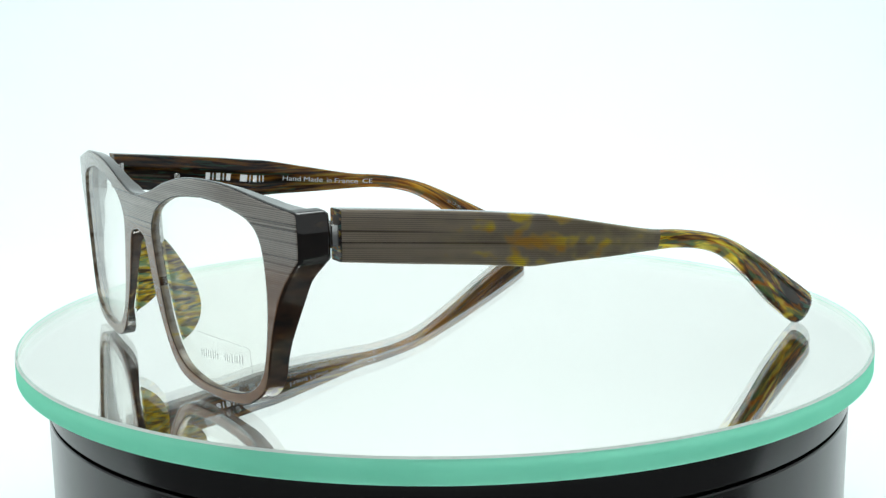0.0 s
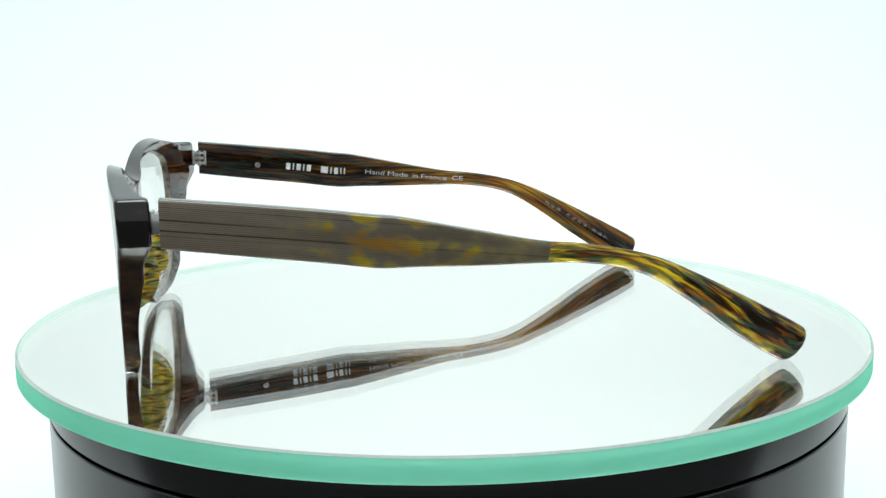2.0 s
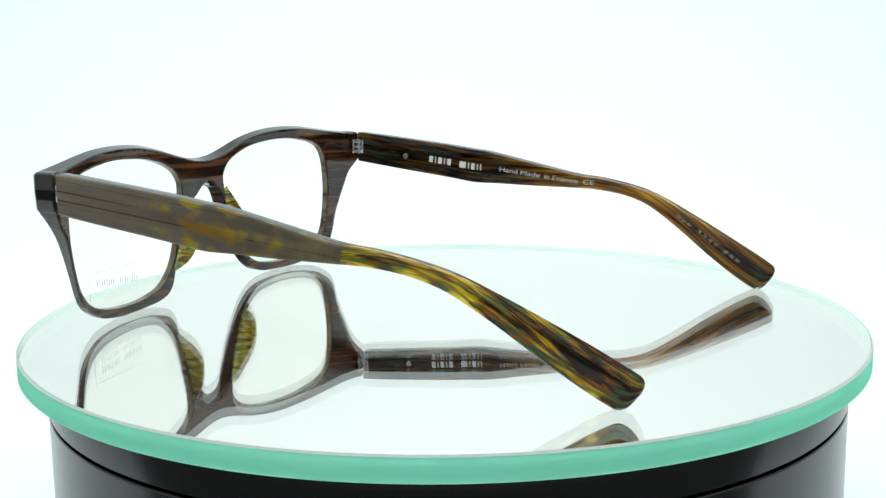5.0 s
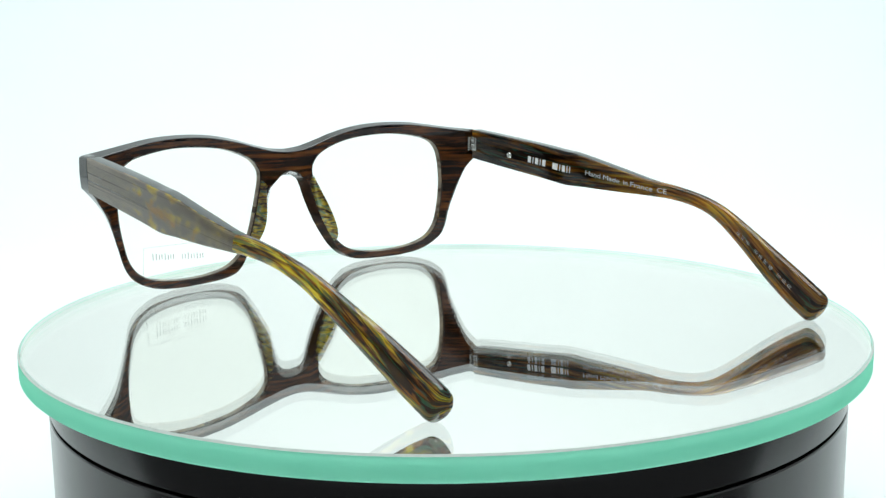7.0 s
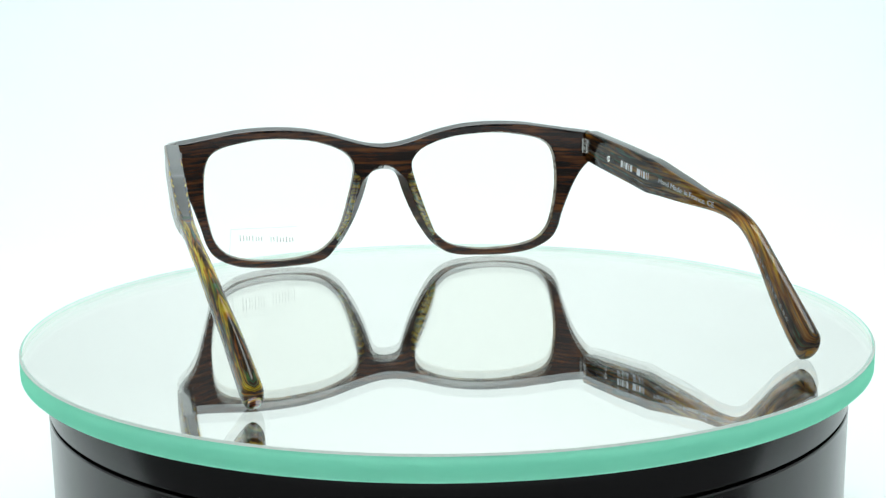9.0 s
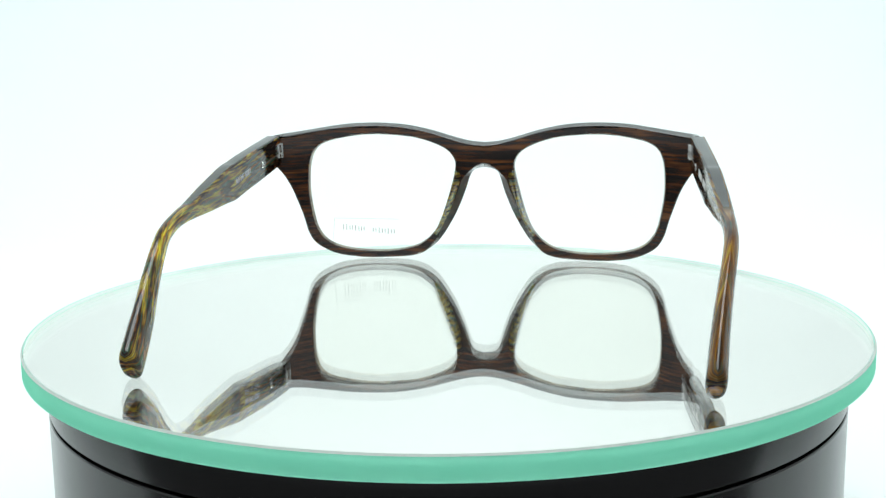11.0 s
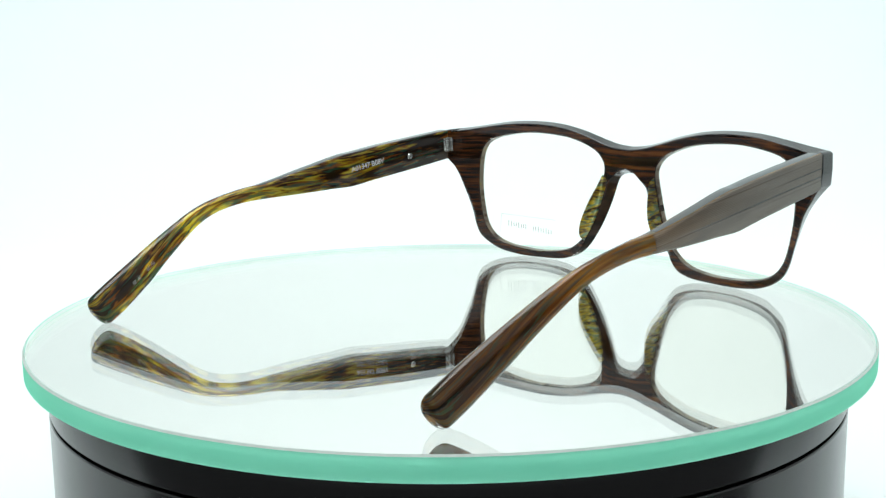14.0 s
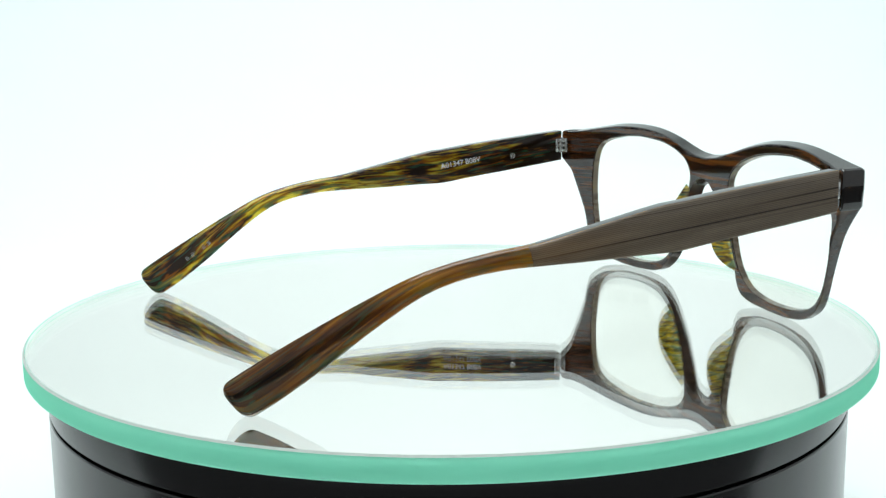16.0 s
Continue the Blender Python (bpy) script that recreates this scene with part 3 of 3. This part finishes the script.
def temple(g, side):
    bm = bmesh.new()
    uv = bm.loops.layers.uv.new("UVMap")
    rings, ways = [], []
    pairs = list(zip(*SECTIONS_FINE))
    along = 0.0
    last = None
    # the end is rounded by two shrinking rings
    extra = []
    a, b = pairs[-1]
    back = np.array((0.84, -0.54))
    for grow, shrink in ((0.8, 0.95), (1.5, 0.82), (2.0, 0.6), (2.2, 0.35)):
        m = (a + b) / 2 + back * grow
        extra.append((m + (a - b) / 2 * shrink, m - (a - b) / 2 * shrink, shrink))
    for item in [(p, q, 1.0) for p, q in pairs] + extra:
        a, b, thin = item
        m = (a + b) / 2
        along += 0 if last is None else float(np.hypot(*(m - last)))
        last = m
        hgt = float(np.hypot(*(a - b)))
        up = (a - b) / hgt
        t = float(np.interp(m[0], [p[0] for p in INNER_GAP], [p[1] for p in INNER_GAP])) * (0.35 + 0.65 * thin)
        r = min(0.55 + 1.6 * max(0.0, min(1.0, (m[0] - 70) / 30)), hgt * 0.47, t * 0.49)
        cx = centre_x(side, m[0])
        ring = []
        for qx, qz in ((1, 1), (-1, 1), (-1, -1), (1, -1)):
            for k in range(5):
                ang = radians({(1, 1): 0, (-1, 1): 90, (-1, -1): 180, (1, -1): 270}[(qx, qz)] + 22.5 * k)
                ox = qx * (t / 2 - r) + r * math.cos(ang)
                oz = qz * (hgt / 2 - r) + r * math.sin(ang)
                k_round = 0.65 * smooth(m[0], 78, 110)
                ox += k_round * (t / 2 * math.cos(ang) - ox)
                oz += k_round * (hgt / 2 * math.sin(ang) - oz)
                p = m + up * oz
                ring.append((bm.verts.new((side * (cx + ox), p[0], p[1])), along + 5.6, oz + hgt / 2 + 0.9 * (t / 2 - abs(ox)), ox, oz))
        rings.append(ring)
        ways.append(m[0])
    n = len(rings[0])
    for i, (p, q) in enumerate(zip(rings, rings[1:])):
        for k in range(n):
            j = (k + 1) % n
            f = bm.faces.new((p[k][0], p[j][0], q[j][0], q[k][0]))
            f.smooth = True
            f.material_index = 1 if 5 <= k <= 13 else 2 if k in (4, 14) and ways[i + 1] <= JOINT else 0
            for l, w in zip(f.loops, (p[k], p[j], q[j], q[k])):
                l[uv].uv = (w[1], w[2])
    for ring, way in ((rings[0], 1), (rings[-1], -1)):
        f = bm.faces.new([v[0] for v in ring][::way])
        for l in f.loops:
            l[uv].uv = (l.vert.co.x * 3, l.vert.co.z)
    bmesh.ops.recalc_face_normals(bm, faces=bm.faces)
    # the striped laminate is a thin plate let into the outer face, from the hinge to the joint
    plate = bmesh.new()
    plate_uv = plate.loops.layers.uv.new("UVMap")
    cuts = []
    for ring, way in zip(rings, ways):
        if way > JOINT + 1.5:
            break
        skin = []
        for k in (3, 2, 1, 0, 19, 18, 17, 16):
            v, u_ = ring[k][0], ring[k][1]
            ang = radians(22.5 * k if k < 5 else 270 + 22.5 * (k - 15))
            skin.append((v.co + 0.03 * Vector((side * math.cos(ang), 0, math.sin(ang))), u_))
        for k, dz in ((16, 0.3), (3, -0.3)):
            skin.append((ring[k][0].co + Vector((-0.3 * side, 0, dz)), ring[k][1]))
        # the engraved lines run straight along the temple, whatever its edges do
        cuts.append([(plate.verts.new(p), u_, p.z - 30.6 + 0.105 * (p.y - 5.5)) for p, u_ in skin])
    for p, q in zip(cuts, cuts[1:]):
        for a_ in range(10):
            b_ = (a_ + 1) % 10
            f = plate.faces.new((p[a_][0], p[b_][0], q[b_][0], q[a_][0]))
            for l, w in zip(f.loops, (p[a_], p[b_], q[b_], q[a_])):
                l[plate_uv].uv = (w[1], w[2])
    for p in (cuts[0], cuts[-1]):
        f = plate.faces.new([c[0] for c in p])
        for l, w in zip(f.loops, p):
            l[plate_uv].uv = (w[1], w[2])
    bmesh.ops.recalc_face_normals(plate, faces=plate.faces)
    name = "temple"
    label = "tortoise acetate temple with yellow flames and striped outer laminate" if side > 0 else "amber tortoise temple with grey striped outer laminate"
    t = part(name, scaled(bm), [TORTOISE, TORTOISE, DARK_BROWN] if side > 0 else [AMBER, AMBER_INNER, DARK_BROWN], g, label)
    part("laminate", scaled(plate), LAMINATE_SPOTTED if side > 0 else LAMINATE, t, "grey-brown striped laminate" + (" with yellow blotches" if side > 0 else ""))
    screw(t, side)
    prints(t, side)


def inner_pose(side, y, dz=0.0, lift=0.03):
    """A pose on the temple's inner face: x along the writing, y up, z out of the face."""
    zt, zb = temple_frame(side, y)
    zt2, zb2 = temple_frame(side, y + 1)
    gap = lambda v: float(np.interp(v, [p[0] for p in INNER_GAP], [p[1] for p in INNER_GAP]))
    x, x2 = centre_x(side, y) - gap(y) / 2, centre_x(side, y + 1) - gap(y + 1) / 2
    o = Vector((side * (x - lift), y, (zt + zb) / 2 + dz))
    d = Vector((side * (x2 - x), 1, (zt2 + zb2 - zt - zb) / 2)).normalized()
    if side > 0:
        d = -d
    nrm = Vector((-side, 0, 0))
    nrm = (nrm - d * nrm.dot(d)).normalized()
    up = nrm.cross(d)
    m = Matrix((d, up, nrm)).transposed().to_4x4()
    m.translation = o
    return m


def screw(t, side):
    bm = bmesh.new()
    m = inner_pose(side, 23.0, -0.6, 0.0)
    bmesh.ops.create_cone(bm, cap_ends=True, segments=24, radius1=1.0, radius2=0.85, depth=0.3, matrix=m @ Matrix.Translation((0, 0, 0.1)))
    s = part("screw", scaled(bm), METAL, t, "small steel screw head")
    bm = bmesh.new()
    flat_bar(bm, m @ pose(0, 0, 0.26, 0, 0, 60), 1.6, 0.16, 0.03)
    part("slot", scaled(bm), BLACK, s, smooth=0)
    bm = bmesh.new()
    flat_bar(bm, inner_pose(side, 14.5, -0.8, 0.0), 13.0, 0.5, 0.04)
    part("hinge_core", scaled(bm), HINGE_CORE, t, "faint hinge core inside the acetate", smooth=0)


HINGE_CORE = plain("hinge_core", (0.06, 0.045, 0.03), 0.35, 0.6, 0, 0.2, 900)


def lettered(parent, words, side, y0, y1, size, mat, dz=0.0):
    """Words printed on the inner face, filling the stretch from y0 to y1."""
    cu = bpy.data.curves.new("lettering", "FONT")
    cu.body, cu.size, cu.extrude, cu.align_x, cu.align_y = words, size, 0.02, "CENTER", "CENTER"
    ob = new("lettering", cu)
    me = bpy.data.meshes.new_from_object(ob.evaluated_get(bpy.context.evaluated_depsgraph_get()))
    bpy.data.objects.remove(ob)
    wide = max(v.co.x for v in me.vertices) - min(v.co.x for v in me.vertices)
    m = inner_pose(side, (y0 + y1) / 2, dz)
    me.transform(Matrix.Diagonal((0.001, 0.001, 0.001, 1)) @ m @ Matrix.Diagonal(((y1 - y0) / wide, 1, 1, 1)))
    return part("lettering", me, mat, parent, "silver printed words", smooth=0)


def bar_line(parent, side, y0, y1, h, widths, gap, dz=0.0, mat=None):
    bm = bmesh.new()
    total = sum(w if w else gap * 2 for w in widths) + gap * len(widths)
    k = (y1 - y0) / total
    y = y0
    for w in widths:
        if w:
            c = y + w * k / 2
            flat_bar(bm, inner_pose(side, c, dz), w * k, h)
            y += (w + gap) * k
        else:
            y += gap * 3 * k
    part("print", scaled(bm), mat or INK, parent, "silver printed mark", smooth=0)


def prints(t, side):
    if side < 0:
        bar_line(t, side, 31.6, 50.4, 2.0, [1.3, 0.35, 1.3, 0.35, 1.3, 0, 2.2, 0.35, 1.2, 0.35, 0.35], 0.75, -0.2)
        for words, y0, y1 in (("Hand", 55.9, 61.9), ("Made", 62.9, 69.3), ("in", 70.8, 72.4), ("France", 73.4, 81.6), ("CE", 83.3, 86.8)):
            lettered(t, words, side, y0, y1, 2.0, GREY_INK)
        bar_line(t, side, 113, 133, 1.0, [1, 1, 1, 0, 1, 1, 1, 1, 0, 1, 1, 1], 0.35, 0.4, FAINT_INK)
    else:
        lettered(t, "A01347 B08V", side, 34.2, 47.8, 2.4, INK, 0.1)
        lettered(t, "135", side, 115.5, 119.5, 2.2, FAINT_INK, -0.6)
        bar_line(t, side, 122, 130, 1.4, [1, 1, 0, 1, 1], 0.5, 0.0, FAINT_INK)


def hinge(g, side):
    h = part("hinge", scaled(joined([((67.0, 5.6, 35.9), (1.2, 3.0, 3.9))], side)), METAL, g, "small steel spring hinge")
    for y, d, w, z in ((4.0, 0.8, 3.2, 4.6), (7.4, 0.9, 3.0, 4.4)):
        part("plate", scaled(joined([((65.2, y, 35.9), (w, d, z))], side)), METAL, h)
    for k in range(3):
        part("knuckle", scaled(joined([((65.2, 5.6, 34.4 + 1.5 * k), (2.6, 4.2, 0.8))], side)), METAL, h)
    bm = bmesh.new()
    bmesh.ops.create_cone(bm, cap_ends=True, segments=16, radius1=0.7, radius2=0.7, depth=4.6, matrix=Matrix.Translation((side * 64.6, 5.7, 35.9)))
    part("pin", scaled(bm), METAL, h)


def joined(blocks, side):
    bm = bmesh.new()
    for c, s in blocks:
        b = box(*s, 0.15)
        me = bpy.data.meshes.new("piece")
        bmesh.ops.translate(b, vec=(side * c[0], c[1], c[2]), verts=b.verts)
        b.to_mesh(me)
        b.free()
        bm.from_mesh(me)
    return bm


GLASSES = eyeglasses()


# ---- what turns ----
TURN = -11.9345  # degrees a second, seen from above


def motions():
    times = [0.25 * k for k in range(65)]
    rows_glasses, rows_disc = [], []
    for t in times:
        a = TURN * t
        spin = pose(0, 0, 0, 0, 0, a)
        rows_glasses.append((t, spin @ pose(-0.06041, -0.03796, DISC + 0.0003, 0, 0, -57.59)))
        rows_disc.append((t, pose(-0.00036, -0.0005, 0) @ spin @ pose(-0.00072, -0.00041, DISC)))
    walk(GLASSES, rows_glasses)
    walk(DISC_THING, rows_disc)


motions()
